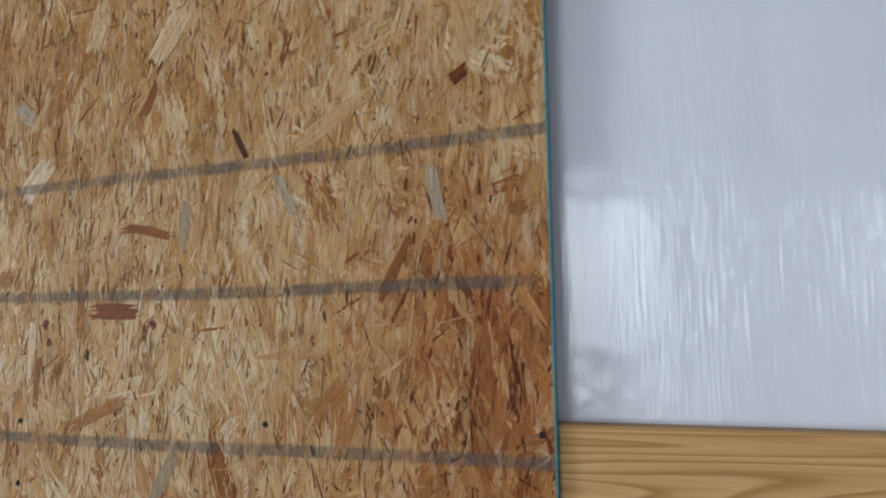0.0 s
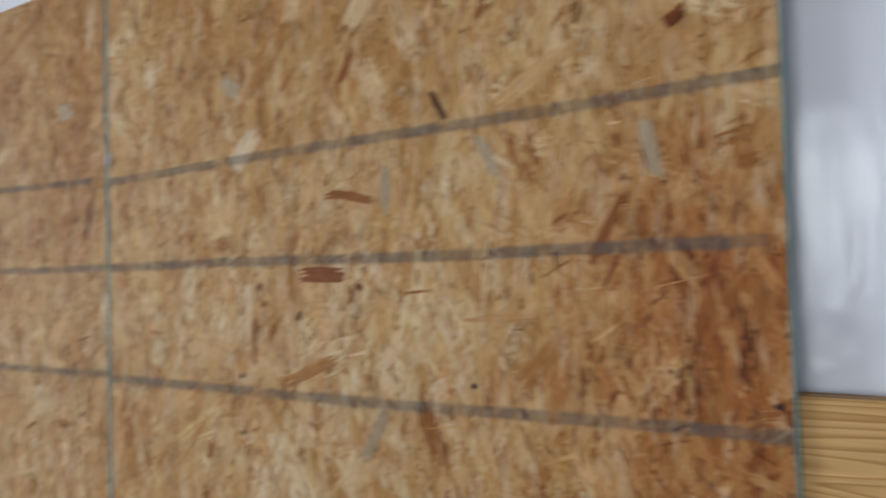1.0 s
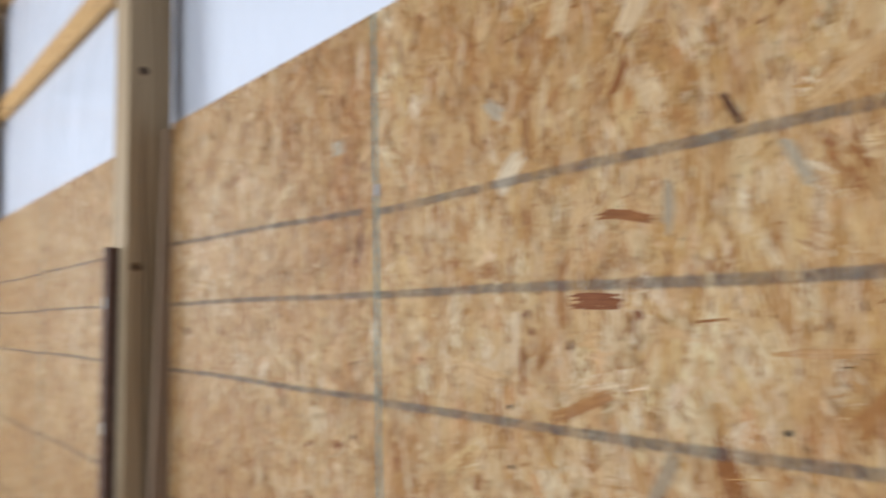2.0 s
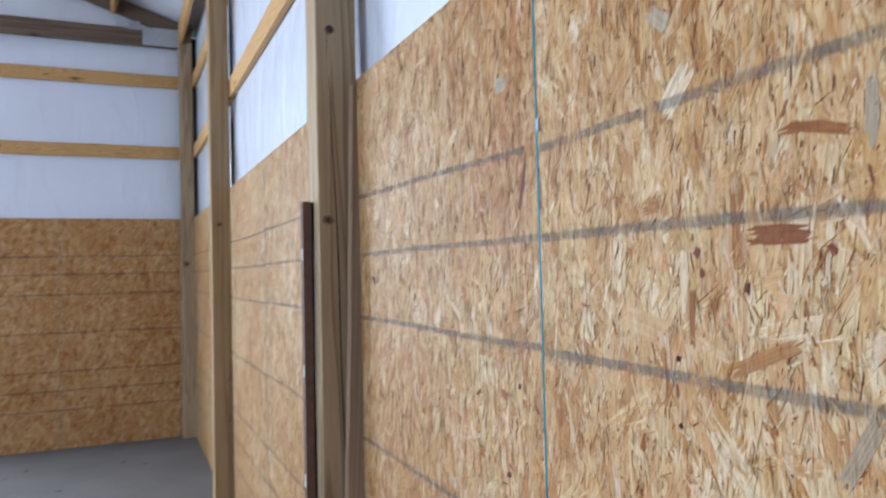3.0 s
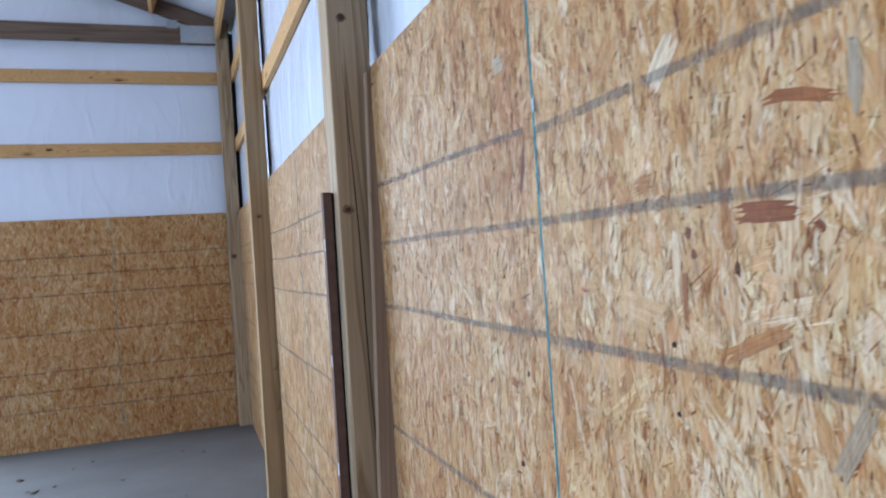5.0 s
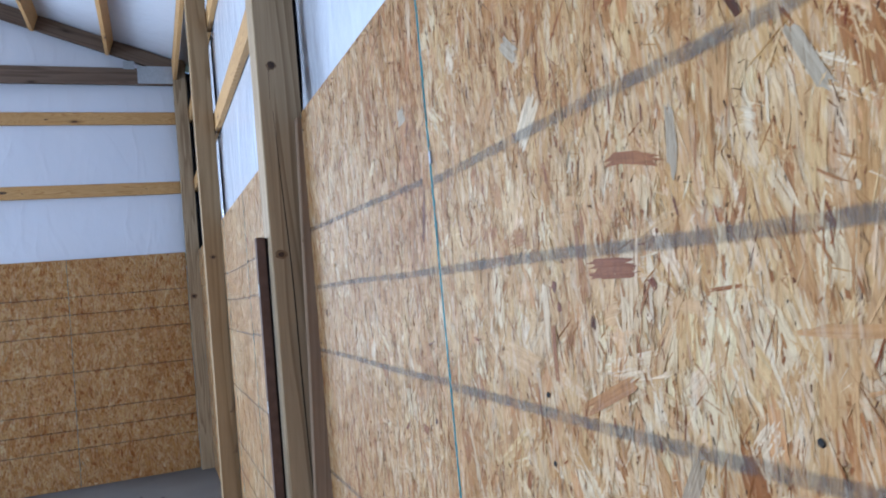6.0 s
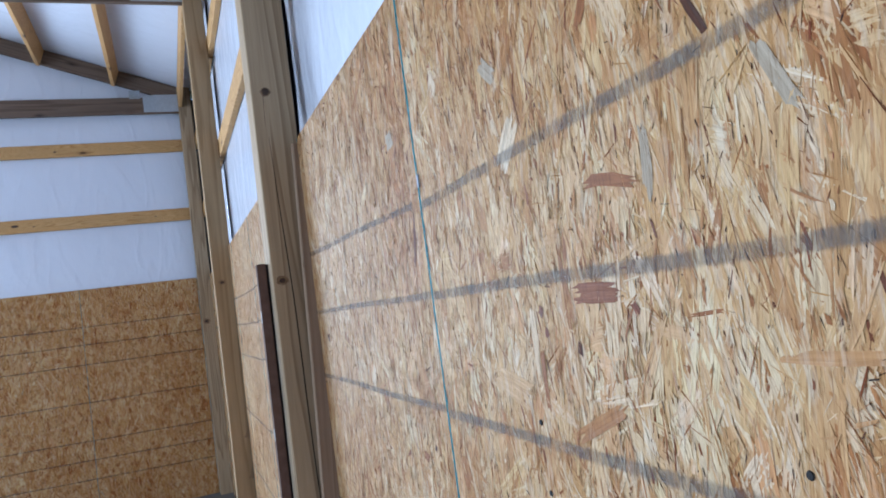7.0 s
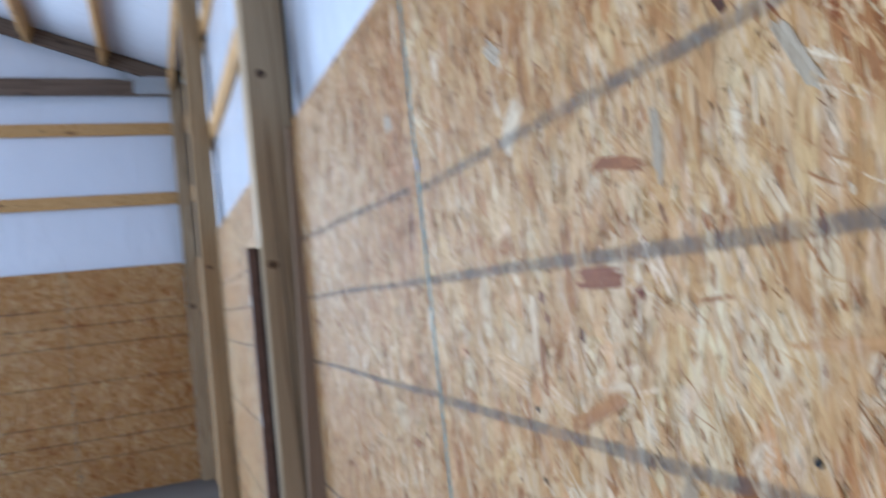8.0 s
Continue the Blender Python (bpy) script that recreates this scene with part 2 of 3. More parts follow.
def thing(name, m, label, category, group="", kind=""):
    ob = new(name)
    ob.empty_display_size = 0.1
    ob.matrix_basis = m
    return tagged(ob, label, category, group, kind)


def box(x0, y0, z0, x1, y1, z1, bevel=0.0, bm=None):
    bm = bm or bmesh.new()
    made = bmesh.ops.create_cube(bm, size=1, matrix=Matrix.LocRotScale(((x0 + x1) / 2, (y0 + y1) / 2, (z0 + z1) / 2), None, (abs(x1 - x0), abs(y1 - y0), abs(z1 - z0))))
    if bevel:
        edges = {e for v in made["verts"] for e in v.link_edges}
        bmesh.ops.bevel(bm, geom=list(edges), offset=bevel, segments=2, affect="EDGES")
    return bm


def lumber(length, wide, thick, bevel=0.003, bow=0.0, seed=0):
    """A sawn member along local X from 0, y and z about its middle, slightly bowed."""
    rng = random.Random(seed)
    bm = bmesh.new()
    steps = max(2, int(length / 0.25))
    b = bevel
    w, t = wide / 2, thick / 2
    outline = [(-w + b, -t), (w - b, -t), (w, -t + b), (w, t - b), (w - b, t), (-w + b, t), (-w, t - b), (-w, -t + b)]
    rows = []
    for i in range(steps + 1):
        u = i / steps
        dy, dz = bow * math.sin(math.pi * u) + rng.uniform(-1, 1) * 0.0006, bow * 0.5 * math.sin(2 * math.pi * u)
        rows.append([bm.verts.new((u * length, y + dy, z + dz)) for y, z in outline])
    for a, c in zip(rows, rows[1:]):
        for k in range(8):
            bm.faces.new((a[k], c[k], c[(k + 1) % 8], a[(k + 1) % 8]))
    bm.faces.new(rows[0])
    bm.faces.new(rows[-1][::-1])
    bmesh.ops.recalc_face_normals(bm, faces=bm.faces)
    return bm


UPRIGHT = Matrix(((0, 1, 0, 0), (0, 0, 1, 0), (1, 0, 0, 0), (0, 0, 0, 1)))       # local X up, Y to +x, Z to +y
ALONG_Y = Matrix(((0, 0, -1, 0), (1, 0, 0, 0), (0, -1, 0, 0), (0, 0, 0, 1)))     # local X to +y, Y down z, Z to -x
EAST = Matrix(((0, 0, -1, 0), (-1, 0, 0, 0), (0, 1, 0, 0), (0, 0, 0, 1)))        # sheet: X to -y, Y up, Z into the room
NORTHERN = Matrix(((1, 0, 0, 0), (0, 0, -1, 0), (0, 1, 0, 0), (0, 0, 0, 1)))     # sheet: X to +x, Y up, Z into the room


def at(x, y, z, turn=None):
    return Matrix.Translation((x, y, z)) @ (turn if turn is not None else Matrix())


def flakes(width, height, count, slivers, seed, slim=1.0, fixed=(), shade=0.0, blush=0.38, rust=None, light=None):
    """The flaked face of a board: overlapping flakes, mostly along its height, each with its own tone and grain."""
    rng = np.random.default_rng(seed)
    total = count + slivers
    cx, cy = rng.uniform(0, width, total), rng.uniform(0, height, total)
    length = np.r_[rng.gamma(4.0, 0.019, count).clip(0.02, 0.17), rng.gamma(2.2, 0.013, slivers).clip(0.006, 0.085)]
    wide = np.r_[rng.gamma(2.2, 0.0078 * slim, count).clip(0.0025, 0.042), rng.gamma(2.2, 0.0010, slivers).clip(0.0006, 0.0055)]
    lean = np.where(rng.random(total) < 0.74, rng.normal(0, 0.30, total), rng.normal(0, 0.8, total)) + math.pi / 2
    depth = np.r_[np.sort(rng.uniform(0.0001, 0.0012, count)), rng.uniform(0.0006, 0.0016, slivers)]
    patch = 0.06 * np.sin(cx * 5.1 + seed) * np.cos(cy * 3.3 + 2 * seed)
    pale = rng.random(slivers) < 0.45
    tone = np.r_[np.where(rng.random(count) < 0.66, rng.normal(0.62, 0.095, count), rng.normal(0.79, 0.055, count)), np.where(pale, rng.normal(0.74, 0.10, slivers), rng.normal(0.33, 0.14, slivers))]
    hue = (rng.normal(blush, 0.17, total)).clip(0.0, 0.86)
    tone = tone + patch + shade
    if rust:
        # flakes of redder wood gathered round one place
        x0, y0, rx, ry, deep = rust
        near = np.exp(-((cx - x0) / rx) ** 2 - ((cy - y0) / ry) ** 2) * deep * rng.uniform(0.5, 1.0, total)
        tone, hue = tone - 0.33 * near, hue + (0.97 - hue) * near
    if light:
        # flake tones rise towards one place
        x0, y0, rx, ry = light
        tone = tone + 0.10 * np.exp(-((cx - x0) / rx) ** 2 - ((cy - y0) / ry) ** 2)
    tone = tone.clip(0.12, 0.92)
    odd = rng.random(total)
    broad = np.arange(total) < count
    tone = np.where(broad & (odd < 0.03), rng.uniform(0.30, 0.42, total), tone)
    pit = ~broad & (odd < 0.20)
    tone = np.where(pit, rng.uniform(0.0, 0.12, total), tone)
    length, wide = np.where(pit, rng.uniform(0.004, 0.017, total), length), np.where(pit, rng.uniform(0.0006, 0.0019, total), wide)
    tone = np.where((odd > 0.996) & (wide < 0.013), 0.97, tone)
    # broad flakes are split along their grain into ragged strips of nearly one tone
    pieces = np.where(broad, np.clip(np.round(wide / 0.0044), 1, 6), 1).astype(int)
    pick = np.repeat(np.arange(total), pieces)
    place = (np.arange(len(pick)) - np.repeat(np.cumsum(pieces) - pieces, pieces) + 0.5) / pieces[pick] - 0.5
    off, slide = place * wide[pick], rng.normal(0, 0.10, len(pick)) * length[pick] * (pieces[pick] > 1)
    a1 = lean[pick] + rng.normal(0, 0.020, len(pick))
    cx, cy = cx[pick] - off * np.sin(a1) + slide * np.cos(a1), cy[pick] + off * np.cos(a1) + slide * np.sin(a1)
    length, wide = length[pick] * rng.uniform(0.75, 1.08, len(pick)), wide[pick] / pieces[pick] * np.where(pieces[pick] > 1, 1.6, 1.0)
    tone = np.where(tone[pick] < 0.925, (tone[pick] + rng.normal(0, 0.022, len(pick))).clip(0, 0.92), tone[pick])
    rows = list(zip(cx, cy, length, wide, a1, depth[pick] + rng.uniform(0, 0.00008, len(pick)), tone, hue[pick]))
    for x, y, ln, wd, a, tn in fixed:
        # a flake that stands out, split along its grain into ragged strips
        strips = max(1, round(wd / 0.0050))
        for k in range(strips):
            off = (k + 0.5) / strips * wd - wd / 2
            slide, a1 = rng.normal(0, 0.035) * ln, radians(a + rng.normal(0, 0.8))
            own = (tn + rng.normal(0, 0.016)) if tn < 0.92 else 0.97
            rows.append((x - off * math.sin(a1) + slide * math.cos(a1), y + off * math.cos(a1) + slide * math.sin(a1), ln * rng.uniform(0.82, 1.05),
                         wd / strips * 1.9, a1, 0.0017 + 0.00006 * rng.random(), max(0.0, own), 0.5))
    cx, cy, length, wide, lean, depth, tone, hue = np.array(rows).T
    n = len(rows)
    # an outline of eight points, torn at both ends
    u = np.array([-0.5, -0.16, 0.38, 0.30, 0.5, 0.14, -0.4, -0.32]) + rng.uniform(-0.09, 0.09, (n, 8))
    v = np.array([-0.36, -0.5, -0.42, -0.02, 0.34, 0.5, 0.44, 0.04]) * rng.uniform(0.65, 1.15, (n, 8))
    if fixed:
        # the flakes that stand out have blunter ends
        u[len(pick):, 3] += 0.14
        u[len(pick):, 7] -= 0.14
    lu, lv = u * length[:, None], v * wide[:, None] + (rng.normal(0, 0.05, n) * wide)[:, None] * (u * 4) ** 2
    c, s = np.cos(lean)[:, None], np.sin(lean)[:, None]
    x = (cx[:, None] + lu * c - lv * s).clip(0.0015, width - 0.0015)
    y = (cy[:, None] + lu * s + lv * c).clip(0.0015, height - 0.0015)
    z = depth[:, None] + u * rng.normal(0, 0.00042, n)[:, None] + v * rng.normal(0, 0.00042, n)[:, None]
    verts = np.stack([x, y, z.clip(0.00005, 0.0026)], -1).reshape(-1, 3)
    me = bpy.data.meshes.new("flakes")
    me.from_pydata(verts.tolist(), [], np.arange(n * 8).reshape(n, 8).tolist())
    uv = me.uv_layers.new(name="UVMap")
    flat = np.stack([lu + rng.uniform(0, 50, (n, 1)), lv + rng.uniform(0, 50, (n, 1))], -1).reshape(-1)
    uv.data.foreach_set("uv", flat)
    me.attributes.new("tone", "FLOAT", "FACE").data.foreach_set("value", tone.astype(np.float32))
    me.attributes.new("hue", "FLOAT", "FACE").data.foreach_set("value", hue.astype(np.float32))
    me.materials.append(OSB)
    return me


def ribbon(x0, x1, y, wide, seed, tilt=0.0, z=0.0029, line_cover=1.0):
    """A printed line with wavering edges that fade out."""
    rng = random.Random(seed)
    bm = bmesh.new()
    edge = bm.verts.layers.float.new("edge")
    steps = max(4, int((x1 - x0) / 0.016))
    rows = []
    for i in range(steps + 1):
        x = x0 + (x1 - x0) * i / steps
        sway = tilt * x + 0.0015 * math.sin(x * 7 + seed) + rng.uniform(-0.0005, 0.0005)
        row = []
        for k, side in enumerate((-1.3, -0.7, 0.7, 1.3)):
            v = bm.verts.new((x, y + sway + side * wide / 2 * rng.uniform(0.86, 1.12), z))
            v[edge] = line_cover if k in (1, 2) else 0.0
            row.append(v)
        rows.append(row)
    for a, c in zip(rows, rows[1:]):
        for k in range(3):
            bm.faces.new((a[k], c[k], c[k + 1], a[k + 1]))
    return bm


def disc(x, y, z, r, bm=None, squash=1.0):
    bm = bm or bmesh.new()
    bmesh.ops.create_cone(bm, cap_ends=True, segments=10, radius1=r, radius2=r * 0.8, depth=0.0012, matrix=at(x, y, z) @ Matrix.Diagonal((squash, 1, 1, 1)))
    return bm


INCH = 0.0254
LINES = [16.1, 23.65, 32.05, 48, 64, 72, 80]


def sheet(m, width, mesh, seed, label, shift=0.0, short=None, line_w=0.016, teal=0.0016, skew=None, line_cover=1.0):
    """A sheet of board: core, flaked face, printed nailing lines, painted edges."""
    ob = thing("osb_panel", m, label, "wall panel", "oriented strand board sheets")
    part("core", box(0, 0, -0.0115, width, SHEET_H, 0.0), OSB_CORE, ob)
    face = new("flake_face", mesh)
    face.parent = ob
    tagged(face, "pressed wood flakes of straw and rust tones", kind="stuff")
    for k, inch in enumerate(LINES):
        drop, tilt = (skew or {}).get(k, (0.0, 0.0))
        begin, stop = (short or {}).get(k, (0.002, 0.002))
        part("printed_line", ribbon(begin, width - stop, SHEET_H - inch * INCH + shift + drop, line_w, seed * 11 + k, tilt, line_cover=line_cover), LINE, ob, "worn grey printed nailing line")
    if teal:
        for x0, x1 in ((-0.0008, teal), (width - teal, width + 0.0008)):
            part("edge_coat", box(x0, 0.001, -0.0112, x1, SHEET_H - 0.001, 0.0016), TEAL, ob, "teal painted board edge")
    return ob


# ---- ground, floor, walls, roof ----
tagged(part("ground", box(-400, -400, -0.50, 400, 400, -0.12), GRASS), "short grass ground round the building", "ground", kind="structure")
tagged(part("floor", box(-WIDTH - 0.25, SOUTH - 0.2, -0.14, 0.16, NORTH + 0.2, 0.0), CONCRETE), "smooth grey concrete slab with dust stains", "floor", kind="structure")
OUT = 0.10
tagged(part("wall_east", box(OUT, SOUTH - 0.2, -0.1, OUT + 0.03, NORTH + 0.2, EAVE + 0.05), SIDING), "dark metal siding behind the film", "wall", kind="structure")


def gable_piece(bm, y0, y1, x0, x1, low):
    """A slab of a gable wall from x0 to x1 and from low up to the roof."""
    def top(x):
        return EAVE - 0.05 + PITCH * min(-x, WIDTH + x)
    mid = -WIDTH / 2
    shape = [(x0, low), (x0, top(x0))] + ([(mid, top(mid))] if x0 < mid < x1 else []) + [(x1, top(x1)), (x1, low)]
    a, c = [bm.verts.new((x, y0, z)) for x, z in shape], [bm.verts.new((x, y1, z)) for x, z in shape]
    bm.faces.new(a)
    bm.faces.new(c[::-1])
    for k in range(len(shape)):
        n = (k + 1) % len(shape)
        bm.faces.new((a[k], a[n], c[n], c[k]))
    bmesh.ops.recalc_face_normals(bm, faces=bm.faces)


bm = bmesh.new()
for x0, x1, low in ((-WIDTH - OUT, GATE[0], -0.1), (GATE[0], GATE[1], DOOR_H), (GATE[1], OUT, -0.1)):
    gable_piece(bm, NORTH + 0.09, NORTH + 0.12, x0, x1, low)
tagged(part("wall_north", bm, SIDING), "dark metal siding of the gable end with an open doorway", "wall", kind="structure")
bm = bmesh.new()
gable_piece(bm, SOUTH - 0.05, SOUTH, -WIDTH - OUT, OUT, -0.1)
tagged(part("wall_south", bm, FILM_MAT), "white film covered gable end wall", "wall", kind="structure")
west = bmesh.new()
edges = [SOUTH - 0.2] + [v for d in sorted(DOORS) for v in d] + [NORTH + 0.2]
for a, c in zip(edges[::2], edges[1::2]):
    box(-WIDTH - OUT, a, -0.1, -WIDTH, c, EAVE + 0.05, bm=west)
for a, c in DOORS:
    box(-WIDTH - OUT, a, DOOR_H, -WIDTH, c, EAVE + 0.05, bm=west)
tagged(part("wall_west", west, FILM_MAT), "white film covered wall with two open overhead doorways", "wall", kind="structure")


def roof_sheet(lift, thick):
    """Both slopes as one closed sheet."""
    bm = bmesh.new()
    mid = -WIDTH / 2
    low = [(0.2, EAVE - 0.2 * PITCH), (mid, EAVE + PITCH * WIDTH / 2), (-WIDTH - 0.2, EAVE - 0.2 * PITCH)]
    n = 40
    rows = []
    for i in range(n + 1):
        y = SOUTH - 0.25 + (NORTH - SOUTH + 0.5) * i / n
        rows.append([bm.verts.new((x, y, z + lift)) for x, z in low] + [bm.verts.new((x, y, z + lift + thick)) for x, z in reversed(low)])
    for a, c in zip(rows, rows[1:]):
        for k in range(6):
            bm.faces.new((a[k], c[k], c[(k + 1) % 6], a[(k + 1) % 6]))
    bm.faces.new(rows[0])
    bm.faces.new(rows[-1][::-1])
    bmesh.ops.recalc_face_normals(bm, faces=bm.faces)
    return bm


tagged(part("ceiling", roof_sheet(0.01, 0.03), FILM_MAT), "white plastic film under the sloping roof", "ceiling", kind="structure")

# ---- posts ----
POSTS = [1.27, 4.47, 7.43, -1.93, -5.10]
POST_W = 0.142


def post(y, label, seed, tall=4.64, x=-0.064, mat=TREATED):
    ob = thing("timber_post", at(x, y, 0), label, "post", "wall posts")
    part("shaft", lumber(tall, POST_W, POST_W, 0.004, 0.004, seed), mat, ob, m=UPRIGHT)
    return ob


def crack(parent, x, y, z0, z1, drift, seed, wide=0.0035):
    """A drying crack on the south face of a post: a thin dark wandering wedge."""
    rng = random.Random(seed)
    bm = bmesh.new()
    n = 24
    a, c = [], []
    for i in range(n + 1):
        u = i / n
        w = wide * math.sin(math.pi * min(max(u, 0.02), 0.98)) ** 0.5
        px = x + drift * u + 0.003 * math.sin(u * 9 + seed) + rng.uniform(-0.0006, 0.0006)
        a.append(bm.verts.new((px - w / 2, y, z0 + (z1 - z0) * u)))
        c.append(bm.verts.new((px + w / 2, y, z0 + (z1 - z0) * u)))
    for i in range(n):
        bm.faces.new((a[i], c[i], c[i + 1], a[i + 1]))
    part("drying_crack", bm, BLACK, parent, "dark drying crack")


def knot(parent, x, y, z, r, squash=1.3):
    """A knot on a south face: brown ring with a dark heart, slightly uneven."""
    rng = random.Random(int(z * 1000))
    under = parent
    for name, mat, scale, lift in (("knot_ring", KNOT_RING, 1.55, 0.0), ("knot_heart", KNOT, 0.8, -0.0004)):
        bm = bmesh.new()
        rim = [bm.verts.new((x + r * scale * squash * math.cos(k * 0.393) * rng.uniform(0.75, 1.1), y + lift, z + r * scale * math.sin(k * 0.393) * rng.uniform(0.75, 1.1))) for k in range(16)]
        mid = bm.verts.new((x, y + lift - 0.0006, z))
        for k in range(16):
            bm.faces.new((rim[k], rim[(k + 1) % 16], mid))
        under = part(name, bm, mat, under, "dark brown knot")


KNOT_RING = plain("brown_knot_wood", (0.22, 0.13, 0.065), 0.65, 0, 0.5, 120)
KNOT = plain("dark_knot_wood", (0.060, 0.030, 0.016), 0.6, 0, 0.6, 90)
near = post(POSTS[0], "grey treated timber post with a long drying crack", 1)
crack(near, 0.018, -0.0718, 0.85, 2.46, -0.038, 2, 0.0042)
crack(near, -0.028, -0.0718, 2.5, 3.4, 0.01, 5, 0.0025)
knot(near, -0.035, -0.0716, 1.965, 0.011)
knot(near, -0.018, -0.0716, 2.62, 0.017, 1.0)
second = post(POSTS[1], "warm brown timber post standing on the concrete floor", 2, mat=WARM)
knot(second, 0.02, -0.0716, 3.23, 0.022, 1.8)
for z in (1.06, 0.76):
    bm = bmesh.new()
    bm.faces.new([bm.verts.new((x, -0.0714, z + dz)) for x, dz in ((0.070, -0.06), (0.070, 0.09), (0.040, -0.035), (0.020, -0.055))])
    part("wane", bm, KNOT_RING, second, "brown bark edge left on the post")
knot(second, -0.01, -0.0716, 2.17, 0.012, 1.5)
third = post(POSTS[2], "grey treated timber post in the corner", 3)
knot(third, -0.02, -0.0716, 1.93, 0.022, 1.2)
for k, y in enumerate(POSTS[3:]):
    post(y, "grey treated timber post against white film", 5 + k)
for y in (7.43, 4.45, -2.6, -8.0):
    post(y, "grey treated timber post beside a doorway", int(20 + y), x=-WIDTH + 0.075)

# the nailer that carries the sheet's edge at the near post
nailer = thing("nailer_board", at(-0.061, 1.178, 0) @ Matrix.Rotation(radians(2.05), 4, "Y"), "rough weathered nailing board beside the post", "board")
part("board", lumber(2.425, 0.086, 0.040, 0.003, 0.006, 8), NAILER, nailer, m=UPRIGHT)
knot(nailer, -0.02, -0.0205, 2.01, 0.016, 0.9)

# the brown trim bar that leans on the post
bar = thing("door_trim_bar", at(-0.160, 1.262, 0.0) @ Matrix.Rotation(radians(0.25), 4, "Y"), "brown coated metal trim bar standing against the post", "trim bar")
part("front_flange", box(-0.017, -0.004, 0, 0.010, 0.0, 2.032, 0.001), BROWN, bar)
flange = part("side_flange", box(-0.020, -0.004, 0, -0.0172, 0.035, 2.032, 0.0008), BROWN, bar, "reddish brown side flange")
# black strip put in for the shadow gap between bar and post
part("return_lip", box(0.0102, 0.004, 0, 0.019, 0.012, 2.03, 0.001), BLACK, bar, "black strip for the shadowed gap between bar and post")
for z in (1.83, 1.43, 1.06):
    part("paper_label", box(-0.0208, 0.004, z, -0.0200, 0.018, z + 0.040), TAPE, flange, "white paper label")

# ---- girts ----
GIRT_TOPS = [0.15, 0.90, 1.668, 2.43, 3.272, 4.078]


def girt(length, turn, x, y, z, seed, label="yellow pine girt nailed flat across the posts"):
    ob = thing("wall_girt", at(x, y, z), label, "girt", "wall girts")
    board = part("plank", lumber(length, 0.140, 0.038, 0.003, 0.003, seed), PINE, ob, m=turn)
    face = 0.0192 if turn is ALONG_Y else -0.0192
    for along in (0.045, length - 0.045):
        for up in (-0.035, 0.038):
            part("nail_head", disc(along, up + 0.004 * math.sin(seed), face, 0.0045), BLACK, board, "dark nail head")
    return ob


STOPS = [SOUTH + 0.1, POSTS[4], POSTS[3], POSTS[0], POSTS[1], NORTH]
GABLE_GIRTS = []
for k, top in enumerate(GIRT_TOPS):
    for j, (a, c) in enumerate(zip(STOPS, STOPS[1:])):
        girt(c - a - 0.004, ALONG_Y, 0.0315, a, top - 0.07, 40 + 7 * k + j)
    for x0, x1 in ((-WIDTH + 0.01, GATE[0]), (GATE[1], -0.01)) if top < DOOR_H else ((-WIDTH + 0.01, -0.01),):
        last = girt(x1 - x0, Matrix(((1, 0, 0, 0), (0, 0, 1, 0), (0, -1, 0, 0), (0, 0, 0, 1))), x0, NORTH + 0.0325, top - 0.07 - (0.01 if k > 3 else 0), 90 + k)
    GABLE_GIRTS = GABLE_GIRTS + ([last] if k > 3 else [])

for x, z, r in ((-1.91, 3.195, 0.022), (-2.57, 3.20, 0.012), (-1.73, 3.18, 0.009), (-0.50, 3.19, 0.010), (-1.46, 3.985, 0.016), (-2.03, 4.03, 0.009), (-0.9, 3.99, 0.008)):
    bm = bmesh.new()
    bmesh.ops.create_cone(bm, cap_ends=True, segments=9, radius1=r, radius2=r * 0.7, depth=0.002, matrix=at(x, NORTH + 0.0130, z) @ Matrix.Rotation(radians(90), 4, "X") @ Matrix.Diagonal((1.7, 0.7, 1, 1)))
    part("knot", bm, KNOT, GABLE_GIRTS[0 if z < 3.5 else 1], "dark pine knot", m=GABLE_GIRTS[0 if z < 3.5 else 1].matrix_basis.inverted())

